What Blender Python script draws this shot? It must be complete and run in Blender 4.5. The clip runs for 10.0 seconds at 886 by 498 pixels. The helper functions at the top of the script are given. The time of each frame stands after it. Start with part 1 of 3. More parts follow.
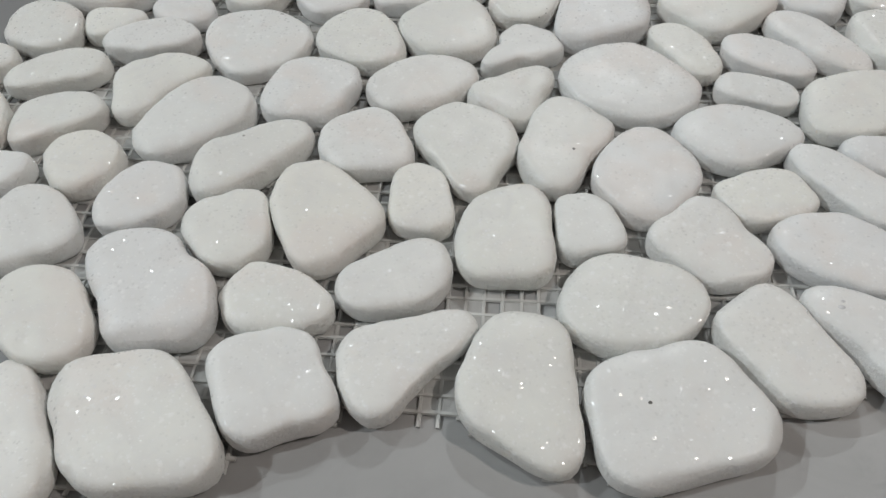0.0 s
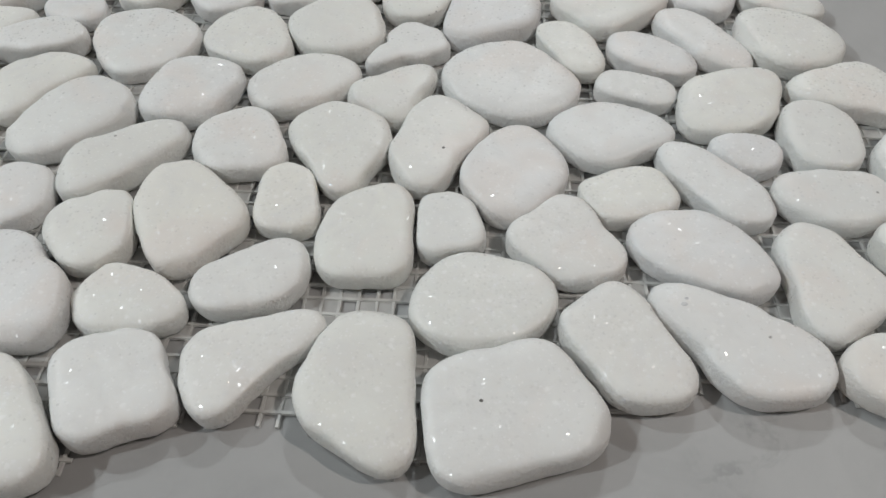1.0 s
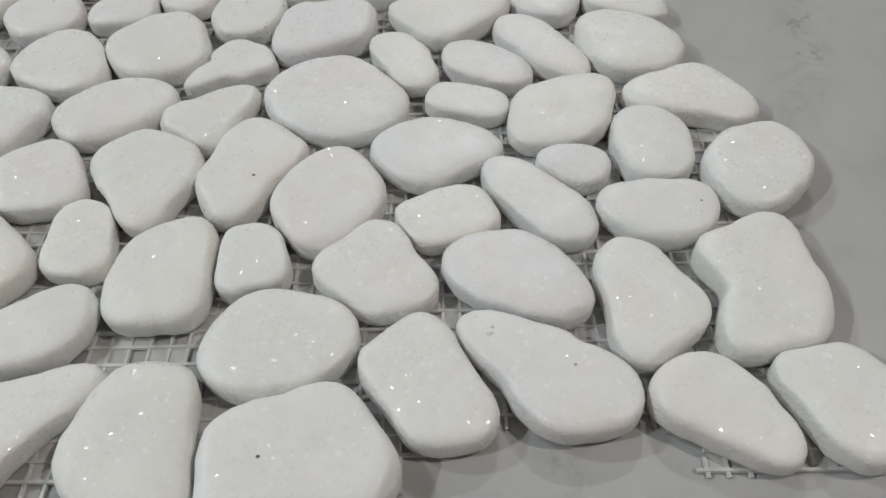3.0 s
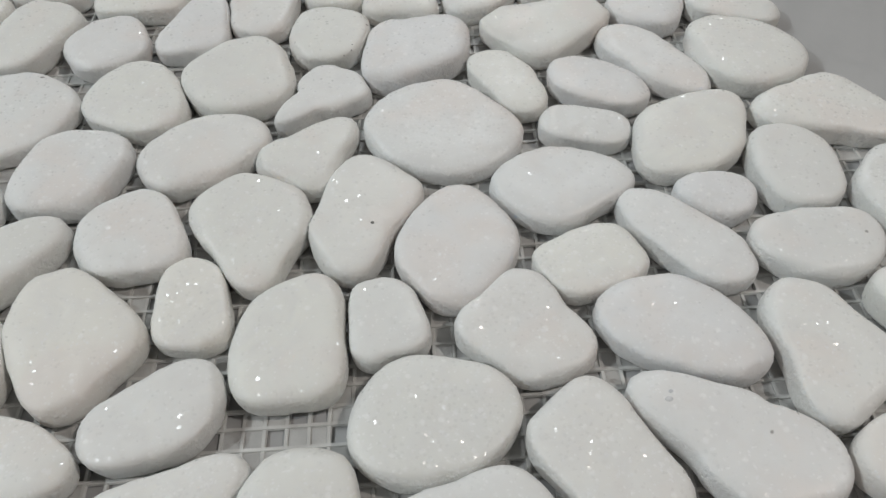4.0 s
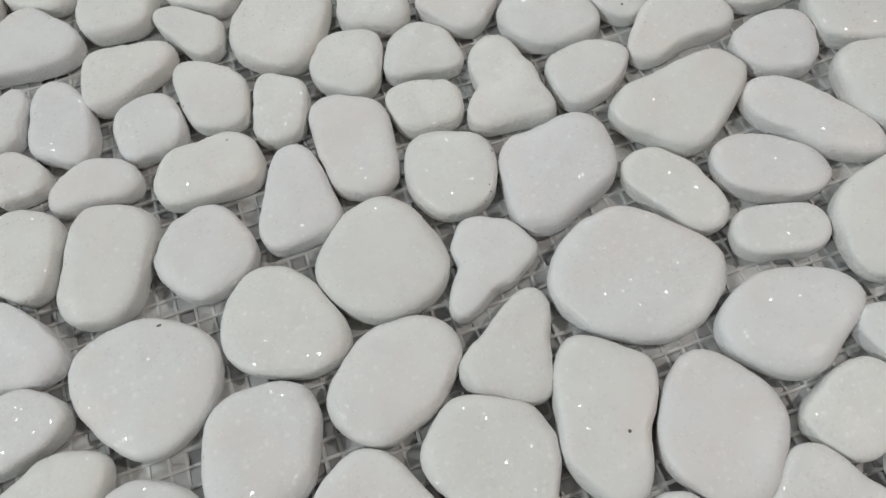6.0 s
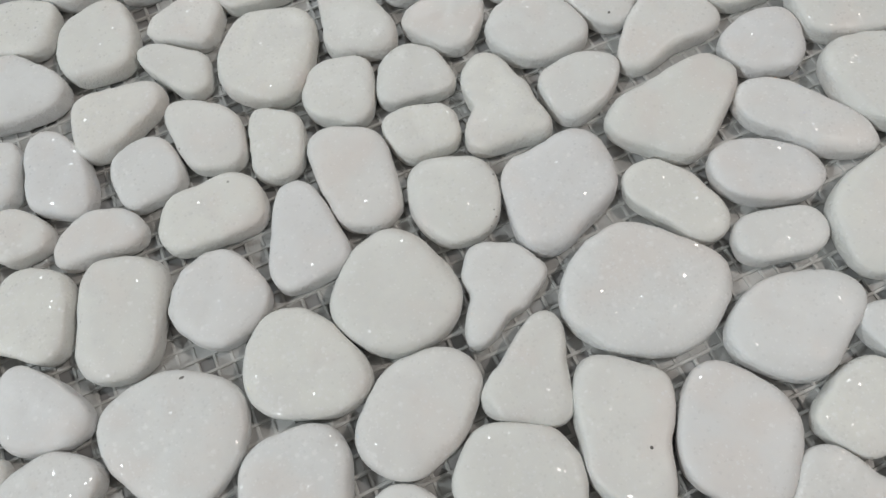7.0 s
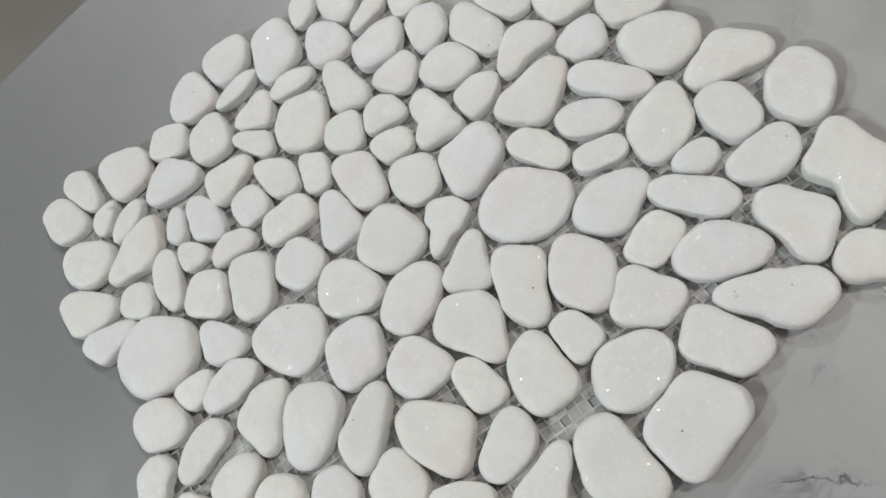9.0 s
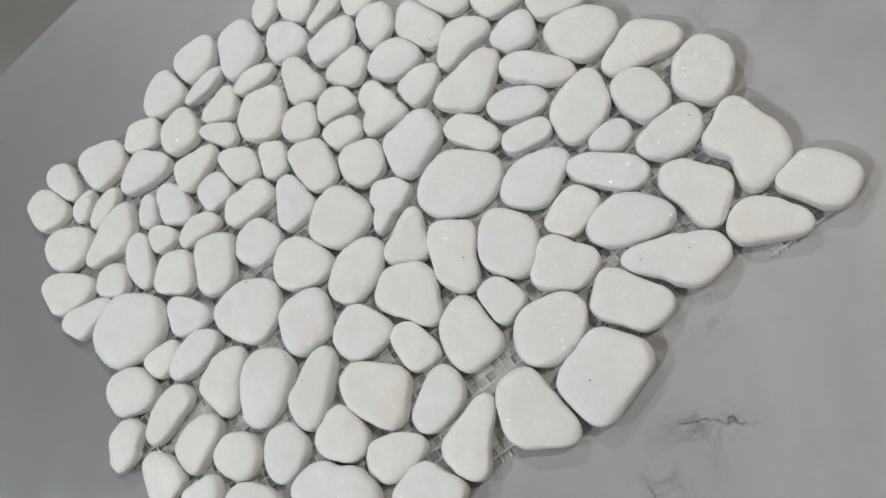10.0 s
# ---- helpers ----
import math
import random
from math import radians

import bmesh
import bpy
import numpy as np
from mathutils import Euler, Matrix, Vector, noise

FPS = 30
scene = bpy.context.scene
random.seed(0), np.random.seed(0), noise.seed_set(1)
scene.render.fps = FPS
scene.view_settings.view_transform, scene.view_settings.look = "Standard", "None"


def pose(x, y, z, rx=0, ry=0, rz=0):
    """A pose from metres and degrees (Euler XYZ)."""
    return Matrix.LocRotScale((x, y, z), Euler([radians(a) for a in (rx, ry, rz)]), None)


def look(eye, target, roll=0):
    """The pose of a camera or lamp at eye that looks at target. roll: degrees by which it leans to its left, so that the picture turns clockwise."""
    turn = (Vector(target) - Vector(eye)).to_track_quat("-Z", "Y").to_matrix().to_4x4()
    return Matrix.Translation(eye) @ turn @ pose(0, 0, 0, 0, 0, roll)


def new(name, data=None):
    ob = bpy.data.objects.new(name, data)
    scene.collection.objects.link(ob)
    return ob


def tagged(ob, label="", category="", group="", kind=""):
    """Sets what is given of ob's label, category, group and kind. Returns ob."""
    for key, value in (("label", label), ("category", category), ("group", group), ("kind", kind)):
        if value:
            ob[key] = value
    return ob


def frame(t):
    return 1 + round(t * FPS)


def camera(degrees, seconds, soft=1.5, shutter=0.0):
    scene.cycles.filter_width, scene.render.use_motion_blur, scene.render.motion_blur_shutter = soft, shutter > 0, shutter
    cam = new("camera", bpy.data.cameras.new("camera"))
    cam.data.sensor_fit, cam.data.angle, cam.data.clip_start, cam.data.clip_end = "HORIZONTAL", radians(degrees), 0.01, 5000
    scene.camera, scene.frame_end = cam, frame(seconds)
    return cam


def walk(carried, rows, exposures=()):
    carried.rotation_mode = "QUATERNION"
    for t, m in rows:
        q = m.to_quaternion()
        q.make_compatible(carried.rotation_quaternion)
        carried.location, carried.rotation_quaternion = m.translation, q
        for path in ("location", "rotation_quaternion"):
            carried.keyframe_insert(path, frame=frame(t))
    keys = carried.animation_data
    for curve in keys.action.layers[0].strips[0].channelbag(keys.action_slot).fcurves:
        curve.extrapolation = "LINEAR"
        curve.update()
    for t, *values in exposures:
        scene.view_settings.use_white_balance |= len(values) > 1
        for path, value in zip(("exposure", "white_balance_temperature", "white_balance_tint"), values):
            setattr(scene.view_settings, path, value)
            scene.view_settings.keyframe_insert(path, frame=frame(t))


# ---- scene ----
# ---- camera ----
cam = camera(62.5, 10.0)
ROWS = [
    (0.0, 0.0004, -0.0025, 0.1523, 39.73, 0.99, 0.34),
    (0.5, 0.0167, -0.0010, 0.1556, 39.11, 0.75, -0.20),
    (1.0, 0.0346, -0.0021, 0.1535, 39.24, 0.59, -0.48),
    (1.5, 0.0606, -0.0007, 0.1531, 39.90, 0.87, -0.60),
    (2.0, 0.0847, 0.0011, 0.1566, 39.11, 0.53, -1.93),
    (2.2, 0.0913, 0.0026, 0.1550, 39.03, 0.98, -2.30),
    (3.3, 0.0641, 0.0150, 0.1483, 39.31, 0.17, -5.29),
    (3.5, 0.0572, 0.0203, 0.1486, 38.76, 0.61, -5.26),
    (4.0, 0.0409, 0.0366, 0.1469, 37.77, 1.39, -7.12),
    (4.5, 0.0188, 0.0588, 0.1430, 35.33, 2.31, -10.49),
    (5.0, 0.0013, 0.0871, 0.1531, 32.46, 2.98, -14.60),
    (5.5, -0.0036, 0.1099, 0.1628, 29.26, 3.66, -18.84),
    (6.0, -0.0064, 0.1359, 0.1794, 25.05, 4.07, -23.27),
    (6.2, -0.0063, 0.1457, 0.1848, 23.65, 3.49, -24.62),
    (7.3, -0.0060, 0.1529, 0.1943, 20.73, 5.14, -29.33),
    (7.5, -0.0043, 0.1480, 0.2090, 19.85, 5.73, -30.36),
    (8.0, 0.0013, 0.1229, 0.2523, 19.16, 8.84, -33.50),
    (8.5, 0.0111, 0.0876, 0.2868, 18.88, 13.16, -35.69),
    (9.0, 0.0298, 0.0446, 0.3014, 20.14, 19.04, -36.09),
    (9.5, 0.0418, 0.0204, 0.3100, 20.06, 20.28, -36.49),
    (10.0, 0.0452, 0.0013, 0.3120, 20.69, 19.86, -36.54),
]
walk(cam, [(t, pose(x, y, z, rx, ry, rz)) for t, x, y, z, rx, ry, rz in ROWS], [(0.0, 0.0), (2.2, 0.02), (3.5, -0.02), (5.0, -0.05), (6.2, -0.06), (7.5, -0.03), (8.5, 0.02), (9.0, 0.10), (10.0, 0.11)])

# ---- light ----
world = bpy.data.worlds.new("world")
scene.world = world
world.use_nodes = True
world.node_tree.nodes["Background"].inputs["Color"].default_value = (0.9, 0.93, 1.0, 1)
world.node_tree.nodes["Background"].inputs["Strength"].default_value = 0.03

ROOM_W, ROOM_Y0, ROOM_Y1, FLOOR_Z, CEIL_Z = 2.8, -2.2, 2.8, -0.75, 2.0
# x, y, power in watts, colour: the lamps under the ceiling
LAMPS = [
    (-2.15, -0.35, 27.0, (0.93, 0.985, 1.0)),
    (-1.85, 1.15, 17.0, (0.89, 0.98, 1.0)),
    (1.45, -0.05, 16.0, (1.0, 0.905, 0.835)),
    (0.50, 2.35, 16.0, (0.94, 0.985, 1.0)),
]


# ---- materials ----
class Nodes:
    """A small writer of node trees."""

    def __init__(self, name):
        self.mat = bpy.data.materials.new(name)
        self.mat.use_nodes = True
        self.tree = self.mat.node_tree
        self.bsdf = self.tree.nodes["Principled BSDF"]

    def put(self, socket, value):
        if isinstance(value, bpy.types.NodeSocket):
            self.tree.links.new(value, socket)
        else:
            socket.default_value = value

    def add(self, kind, out=0, ins=None, **props):
        node = self.tree.nodes.new(kind)
        for key, value in props.items():
            setattr(node, key, value)
        for key, value in (ins or {}).items():
            self.put(node.inputs[key], value)
        return node.outputs[out]

    def math(self, op, a, b=0.0, clamp=False):
        return self.add("ShaderNodeMath", 0, {0: a, 1: b}, operation=op, use_clamp=clamp)

    def ramp(self, value, lo, hi, a=0.0, b=1.0):
        return self.add("ShaderNodeMapRange", 0, {0: value, 1: lo, 2: hi, 3: a, 4: b}, interpolation_type="SMOOTHSTEP")

    def noise(self, at, scale, detail=3.0, rough=0.55, warp=0.0):
        return self.add("ShaderNodeTexNoise", 0, {"Vector": at, "Scale": scale, "Detail": detail, "Roughness": rough, "Distortion": warp})

    def mix(self, fac, a, b):
        node = self.tree.nodes.new("ShaderNodeMix")
        node.data_type = "RGBA"
        self.put(node.inputs[0], fac)
        self.put(node.inputs[6], a)
        self.put(node.inputs[7], b)
        return node.outputs[2]

    def bump(self, height, strength, distance, normal=None):
        ins = {"Height": height, "Strength": strength, "Distance": distance}
        if normal is not None:
            ins["Normal"] = normal
        return self.add("ShaderNodeBump", 0, ins)

    def finish(self, **ins):
        for key, value in ins.items():
            self.put(self.bsdf.inputs[key.replace("_", " ")], value)
        return self.mat


def col(r, g, b):
    return (r, g, b, 1.0)


def pebble_material():
    n = Nodes("white_marble_pebble")
    rnd = n.add("ShaderNodeObjectInfo", "Random")
    at = n.add("ShaderNodeVectorMath", 0, {0: n.add("ShaderNodeTexCoord", "Object"), 1: n.add("ShaderNodeCombineXYZ", 0, {0: n.math("MULTIPLY", rnd, 7.3), 1: n.math("MULTIPLY", rnd, 3.1), 2: rnd})}, operation="ADD")
    tint = n.add("ShaderNodeValToRGB", 0, {0: rnd})
    ramp = tint.node.color_ramp
    ramp.elements[0].color, ramp.elements[1].color = col(0.81, 0.80, 0.755), col(0.79, 0.80, 0.80)
    for where, c in ((0.25, col(0.775, 0.782, 0.793)), (0.5, col(0.81, 0.81, 0.77)), (0.75, col(0.77, 0.775, 0.75))):
        ramp.elements.new(where).color = c
    cloud = n.noise(at, 90.0, 4.0, 0.6, 0.6)
    base = n.mix(n.ramp(cloud, 0.35, 0.75, 0.0, 0.55), tint, col(0.72, 0.715, 0.71))
    blush = n.noise(at, 45.0, 2.0)
    base = n.mix(n.ramp(blush, 0.50, 0.72, 0.0, 0.45), base, col(0.80, 0.735, 0.695))
    # milky crystal flakes, each with a facet of its own
    torn = n.add("ShaderNodeVectorMath", 0, {0: at, 1: n.add("ShaderNodeVectorMath", 0, {0: n.noise(at, 800.0).node.outputs["Color"], 1: (0.0010, 0.0010, 0.0010)}, operation="MULTIPLY")}, operation="ADD")
    ragged = n.math("SUBTRACT", n.noise(at, 2600.0, 2.0), 0.25)
    cell = n.add("ShaderNodeTexVoronoi", "Distance", {"Vector": torn, "Scale": 880.0})
    facet = cell.node.outputs["Color"]
    pick = n.add("ShaderNodeSeparateColor", 2, {0: facet})
    # some pebbles are full of crystals, others nearly plain
    wealth = n.math("FRACT", n.math("MULTIPLY", rnd, 37.7))
    rich = n.math("SUBTRACT", n.ramp(n.noise(at, 55.0, 1.0), 0.40, 0.75, 0.945, 0.86), n.math("MULTIPLY", wealth, 0.09))
    small = n.math("MULTIPLY", n.math("GREATER_THAN", pick, rich), n.ramp(n.math("ADD", cell, n.math("MULTIPLY", ragged, 0.8)), 0.42, 0.60, 1.0, 0.0))
    slab = n.add("ShaderNodeTexVoronoi", "Distance", {"Vector": torn, "Scale": 560.0, "Randomness": 1.0})
    coarse = n.math("MULTIPLY", n.math("GREATER_THAN", n.add("ShaderNodeSeparateColor", 2, {0: slab.node.outputs["Color"]}), n.ramp(wealth, 0.60, 0.95, 0.985, 0.90)), n.ramp(n.math("ADD", slab, n.math("MULTIPLY", ragged, 0.9)), 0.42, 0.62, 1.0, 0.0))
    flake = n.math("MAXIMUM", small, coarse)
    # far more grains end in a clean face than show white
    face = n.math("MULTIPLY", n.math("GREATER_THAN", pick, n.math("SUBTRACT", 0.80, n.math("MULTIPLY", wealth, 0.32))), n.ramp(n.math("ADD", cell, n.math("MULTIPLY", ragged, 0.7)), 0.42, 0.58, 1.0, 0.0))
    face = n.math("MAXIMUM", face, flake)
    base = n.mix(n.math("MULTIPLY", flake, 0.45), base, col(0.96, 0.96, 0.97))
    # milky grains just under the surface, in two sizes
    for size, low, high in ((1500.0, 0.95, 0.88), (640.0, 0.985, 0.92)):
        grit = n.add("ShaderNodeTexVoronoi", "Distance", {"Vector": torn, "Scale": size})
        chosen = n.math("GREATER_THAN", n.add("ShaderNodeSeparateColor", 1, {0: grit.node.outputs["Color"]}), n.ramp(n.math("ADD", n.math("MULTIPLY", n.noise(at, 70.0, 1.0), 0.7), n.math("MULTIPLY", wealth, 0.4)), 0.35, 0.80, low, high))
        base = n.mix(n.math("MULTIPLY", chosen, n.ramp(n.math("ADD", grit, n.math("MULTIPLY", ragged, 0.5)), 0.30, 0.75, 0.40, 0.0)), base, col(0.95, 0.95, 0.95))
    fleck = n.noise(at, 320.0, 4.0, 0.7)
    base = n.mix(n.ramp(fleck, 0.54, 0.76, 0.0, 0.16), base, col(0.58, 0.57, 0.555))
    # rare dark specks
    dots = n.add("ShaderNodeTexVoronoi", "Distance", {"Vector": at, "Scale": 150.0})
    rare = n.math("GREATER_THAN", n.add("ShaderNodeSeparateColor", 1, {0: dots.node.outputs["Color"]}), 0.965)
    speck = n.math("MULTIPLY", rare, n.ramp(n.math("ADD", dots, n.math("MULTIPLY", n.noise(at, 900.0), 0.06)), 0.07, 0.12, 1.0, 0.0))
    base = n.mix(n.math("MULTIPLY", speck, 0.75), base, col(0.20, 0.19, 0.18))
    # smooth crown, chalky flanks
    up = n.add("ShaderNodeSeparateXYZ", 2, {0: n.add("ShaderNodeNewGeometry", "Normal")})
    flank = n.ramp(up, 0.35, 0.9, 1.0, 0.0)
    grain = n.noise(at, 1100.0, 4.0, 0.6)
    relief = n.bump(cloud, 0.25, 0.0006, n.bump(grain, n.math("ADD", 0.10, n.math("MULTIPLY", flank, 0.9)), 0.00045))
    # the crystals' own faces glint, each towards its own side
    tilt = n.add("ShaderNodeVectorMath", 0, {0: n.add("ShaderNodeVectorMath", 0, {0: facet, 1: (0.5, 0.5, 0.5)}, operation="SUBTRACT"), "Scale": 0.85}, operation="SCALE")
    bent = n.add("ShaderNodeVectorMath", 0, {0: n.add("ShaderNodeVectorMath", 0, {0: relief, 1: tilt}, operation="ADD")}, operation="NORMALIZE")
    dull = n.ramp(n.noise(at, 120.0), 0.35, 0.7, 0.40, 0.56)
    return n.finish(Base_Color=base, Roughness=dull, Normal=relief, Specular_IOR_Level=0.4, Coat_Weight=face, Coat_Roughness=0.19, Coat_IOR=1.6, Coat_Normal=bent, Subsurface_Weight=0.12, Subsurface_Radius=(0.004, 0.0036, 0.0032), Subsurface_Scale=0.5)


def mesh_material():
    n = Nodes("white_glass_fibre")
    at = n.add("ShaderNodeTexCoord", "Object")
    c = n.mix(n.ramp(n.noise(at, 120.0), 0.35, 0.7), col(0.60, 0.60, 0.585), col(0.48, 0.48, 0.47))
    return n.finish(Base_Color=c, Roughness=0.42, Normal=n.bump(n.noise(at, 1800.0), 0.4, 0.0002))


def marble_material():
    n = Nodes("pale_grey_marble")
    at = n.add("ShaderNodeTexCoord", "Object")
    soft = n.noise(at, 5.0, 5.0, 0.6, 1.2)
    base = n.mix(n.ramp(soft, 0.3, 0.72), col(0.45, 0.45, 0.45), col(0.335, 0.337, 0.34))
    mottle = n.noise(at, 38.0, 5.0, 0.65, 0.8)
    base = n.mix(n.ramp(mottle, 0.45, 0.8, 0.0, 0.35), base, col(0.31, 0.312, 0.315))
    # dimmer left and back of the slab, its weaker light painted as darker grey
    dim_at = n.add("ShaderNodeMapping", 0, {"Vector": at, "Location": (-0.40, 0.42, 0), "Rotation": (0, 0, radians(10)), "Scale": (0.46, 0.70, 1)}, vector_type="TEXTURE")
    dim_side = n.math("ADD", n.add("ShaderNodeVectorMath", "Value", {0: dim_at}, operation="LENGTH"), n.math("MULTIPLY", n.math("SUBTRACT", soft, 0.5), 0.5))
    base = n.mix(n.ramp(dim_side, 0.40, 1.10, 0.80, 0.0), base, col(0.18, 0.182, 0.186))
    # grey veins, each in its own stretch of the slab
    wander = n.math("SUBTRACT", n.noise(at, 34.0, 5.0, 0.6), 0.5)
    broken = n.ramp(n.noise(at, 75.0, 3.0), 0.38, 0.62)
    smoke = n.ramp(n.noise(at, 60.0, 5.0, 0.65, 1.0), 0.42, 0.72)
    for x, y, a, b, turn, line, cloud in VEINS:
        away = n.add("ShaderNodeMapping", 0, {"Vector": at, "Location": (x, y, 0), "Rotation": (0, 0, radians(turn)), "Scale": (a, b, 1)}, vector_type="TEXTURE")
        near = n.ramp(n.add("ShaderNodeVectorMath", "Value", {0: away}, operation="LENGTH"), 0.4, 1.0, 1.0, 0.0)
        off = n.math("ABSOLUTE", n.math("ADD", n.add("ShaderNodeSeparateXYZ", 1, {0: away}), n.math("MULTIPLY", wander, 4.0)))
        thread = n.math("MULTIPLY", n.ramp(off, 0.01, 0.12, 1.0, 0.0), broken)
        grey = n.math("MULTIPLY", near, n.math("MAXIMUM", n.math("MULTIPLY", thread, line), n.math("MULTIPLY", smoke, cloud)), clamp=True)
        base = n.mix(grey, base, col(0.10, 0.105, 0.11))
    return n.finish(Base_Color=base, Roughness=n.ramp(n.noise(at, 30.0), 0.3, 0.7, 0.34, 0.46), Specular_IOR_Level=0.3)


def plain_material(name, a, b, scale, rough, metal=0.0):
    n = Nodes(name)
    at = n.add("ShaderNodeTexCoord", "Object")
    c = n.mix(n.ramp(n.noise(at, scale, 4.0), 0.3, 0.7), a, b)
    return n.finish(Base_Color=c, Roughness=rough, Metallic=metal, Normal=n.bump(n.noise(at, scale * 20), 0.15, 0.002))


# x, y, half length, half width, turn, strength of the line and of the cloud round it
VEINS = [
    (0.0685, 0.0320, 0.022, 0.011, -38, 0.90, 0.45),
    (0.036, 0.023, 0.020, 0.011, -68, 0.70, 0.45),
    (0.056, 0.030, 0.024, 0.020, -50, 0.0, 0.32),
    (0.100, 0.064, 0.018, 0.012, 30, 0.25, 0.45),
    (0.212, 0.207, 0.055, 0.013, 68, 0.35, 0.28),
    (-0.205, 0.500, 0.050, 0.030, 70, 0.15, 0.30),
]
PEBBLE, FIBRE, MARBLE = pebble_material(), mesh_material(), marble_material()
RESIN = plain_material("milky_cured_resin", col(0.52, 0.52, 0.51), col(0.40, 0.40, 0.395), 150.0, 0.3)
WALL = plain_material("pale_grey_wall_paint", col(0.50, 0.50, 0.50), col(0.47, 0.47, 0.47), 3.0, 0.8)
# tone of the unseen south wall, chosen for the warm light it bounces
BEIGE = plain_material("warm_bounce_taupe", col(0.42, 0.34, 0.30), col(0.38, 0.31, 0.27), 3.0, 0.8)
FLOOR = plain_material("taupe_floor", col(0.29, 0.27, 0.24), col(0.25, 0.232, 0.208), 4.0, 0.5)
STEEL = plain_material("brushed_steel", col(0.6, 0.6, 0.6), col(0.5, 0.5, 0.5), 30.0, 0.35, 1.0)
LENS = Nodes("lamp_glow").finish(Base_Color=col(0.9, 0.9, 0.9), Emission_Color=col(1.0, 0.97, 0.93), Emission_Strength=6.0)
SMOKY = plain_material("smoky_mineral", col(0.52, 0.52, 0.54), col(0.68, 0.68, 0.69), 900.0, 0.5)
DARK = plain_material("dark_mineral", col(0.10, 0.095, 0.09), col(0.2, 0.19, 0.18), 900.0, 0.5)


# ---- helpers for meshes ----
def part(name, bm, material, parent=None, label="", smooth=False):
    me = bpy.data.meshes.new(name)
    bm.to_mesh(me)
    bm.free()
    me.materials.append(material)
    if smooth:
        me.polygons.foreach_set("use_smooth", [True] * len(me.polygons))
    ob = new(name, me)
    ob.parent = parent
    return tagged(ob, label)


def box(bm, x0, x1, y0, y1, z0, z1, turn=0.0, bevel=0.0):
    m = Matrix.Rotation(radians(turn), 4, "Z") @ Matrix.Translation(((x0 + x1) / 2, (y0 + y1) / 2, (z0 + z1) / 2)) @ Matrix.Diagonal((x1 - x0, y1 - y0, z1 - z0, 1))
    made = bmesh.ops.create_cube(bm, size=1, matrix=m)
    if bevel:
        edges = list({e for v in made["verts"] for e in v.link_edges})
        bmesh.ops.bevel(bm, geom=edges, offset=bevel, segments=3, profile=0.6, affect="EDGES")


def boxed(name, sizes, material, parent=None, label="", bevel=0.0, turn=0.0):
    bm = bmesh.new()
    box(bm, *sizes, turn=turn, bevel=bevel)
    return part(name, bm, material, parent, label)


# ---- the room ----
W, T = ROOM_W, 0.1
floor = tagged(boxed("floor", (-W, W, ROOM_Y0, ROOM_Y1, FLOOR_Z - T, FLOOR_Z), FLOOR), "matt taupe floor below the table", "floor", kind="structure")
tagged(boxed("ceiling", (-W, W, ROOM_Y0, ROOM_Y1, CEIL_Z, CEIL_Z + T), WALL), "plain pale grey ceiling with round lamps", "ceiling", kind="structure")
# the walls stay out of view: added to close the room and bounce light
for name, sizes in (
    ("wall_north", (-W, W, ROOM_Y1, ROOM_Y1 + T, FLOOR_Z, CEIL_Z)),
    ("wall_south", (-W, W, ROOM_Y0 - T, ROOM_Y0, FLOOR_Z, CEIL_Z)),
    ("wall_west", (-W - T, -W, ROOM_Y0, ROOM_Y1, FLOOR_Z, CEIL_Z)),
    ("wall_east", (W, W + T, ROOM_Y0, ROOM_Y1, FLOOR_Z, CEIL_Z)),
):
    south = name == "wall_south"
    tagged(boxed(name, sizes, BEIGE if south else WALL), "unseen warm taupe wall, added to tint the bounced light" if south else "unseen plain pale grey wall, added to close the room", "wall", kind="structure")

# ---- the table: a marble slab whose back edge runs at a slight angle ----
TABLE_TURN = 4.0
table = tagged(new("table"), "table with a polished pale grey veined marble top", "table")
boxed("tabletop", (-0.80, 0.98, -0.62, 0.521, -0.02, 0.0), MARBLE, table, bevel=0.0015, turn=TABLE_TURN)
for lx in (-0.70, 0.88):
    for ly in (-0.54, 0.44):
        boxed("leg", (lx - 0.025, lx + 0.025, ly - 0.025, ly + 0.025, FLOOR_Z, -0.02), STEEL, table, bevel=0.003, turn=TABLE_TURN)


# ---- lamps ----
def ceiling_lamp(x, y, watts, colour):
    lamp = tagged(new("ceiling_lamp"), "round white recessed ceiling lamp, switched on", "lamp", group="ceiling lamps")
    lamp.location = (x, y, CEIL_Z)
    bm = bmesh.new()
    bmesh.ops.create_cone(bm, cap_ends=False, segments=32, radius1=0.11, radius2=0.085, depth=0.03, matrix=Matrix.Translation((0, 0, -0.015)))
    part("rim", bm, STEEL, lamp)
    bm = bmesh.new()
    bmesh.ops.create_cone(bm, cap_ends=True, segments=32, radius1=0.085, radius2=0.085, depth=0.006, matrix=Matrix.Translation((0, 0, -0.006)))
    part("diffuser", bm, LENS, lamp)
    light = bpy.data.lights.new("lamp_light", "AREA")
    light.shape, light.size, light.energy, light.color = "DISK", 0.10, watts, colour
    ob = new("lamp_light", light)
    ob.matrix_world = look((x, y, CEIL_Z - 0.035), (0.0, 0.2, 0.0))


for lamp_row in LAMPS:
    ceiling_lamp(*lamp_row)

# ---- the mosaic sheet ----
mosaic = tagged(new("pebble_mosaic_sheet"), "sheet of white tumbled marble pebbles glued on white fibre mesh", "mosaic tile")
AROUND = 60
# the angles of the rings, from the flat base over the shoulder to the crown
RINGS = np.radians([-72 + 157 * j / 18 for j in range(19)] + [88, 89.5])
TURN = 2 * np.pi * np.arange(AROUND) / AROUND
OUTLINES = []


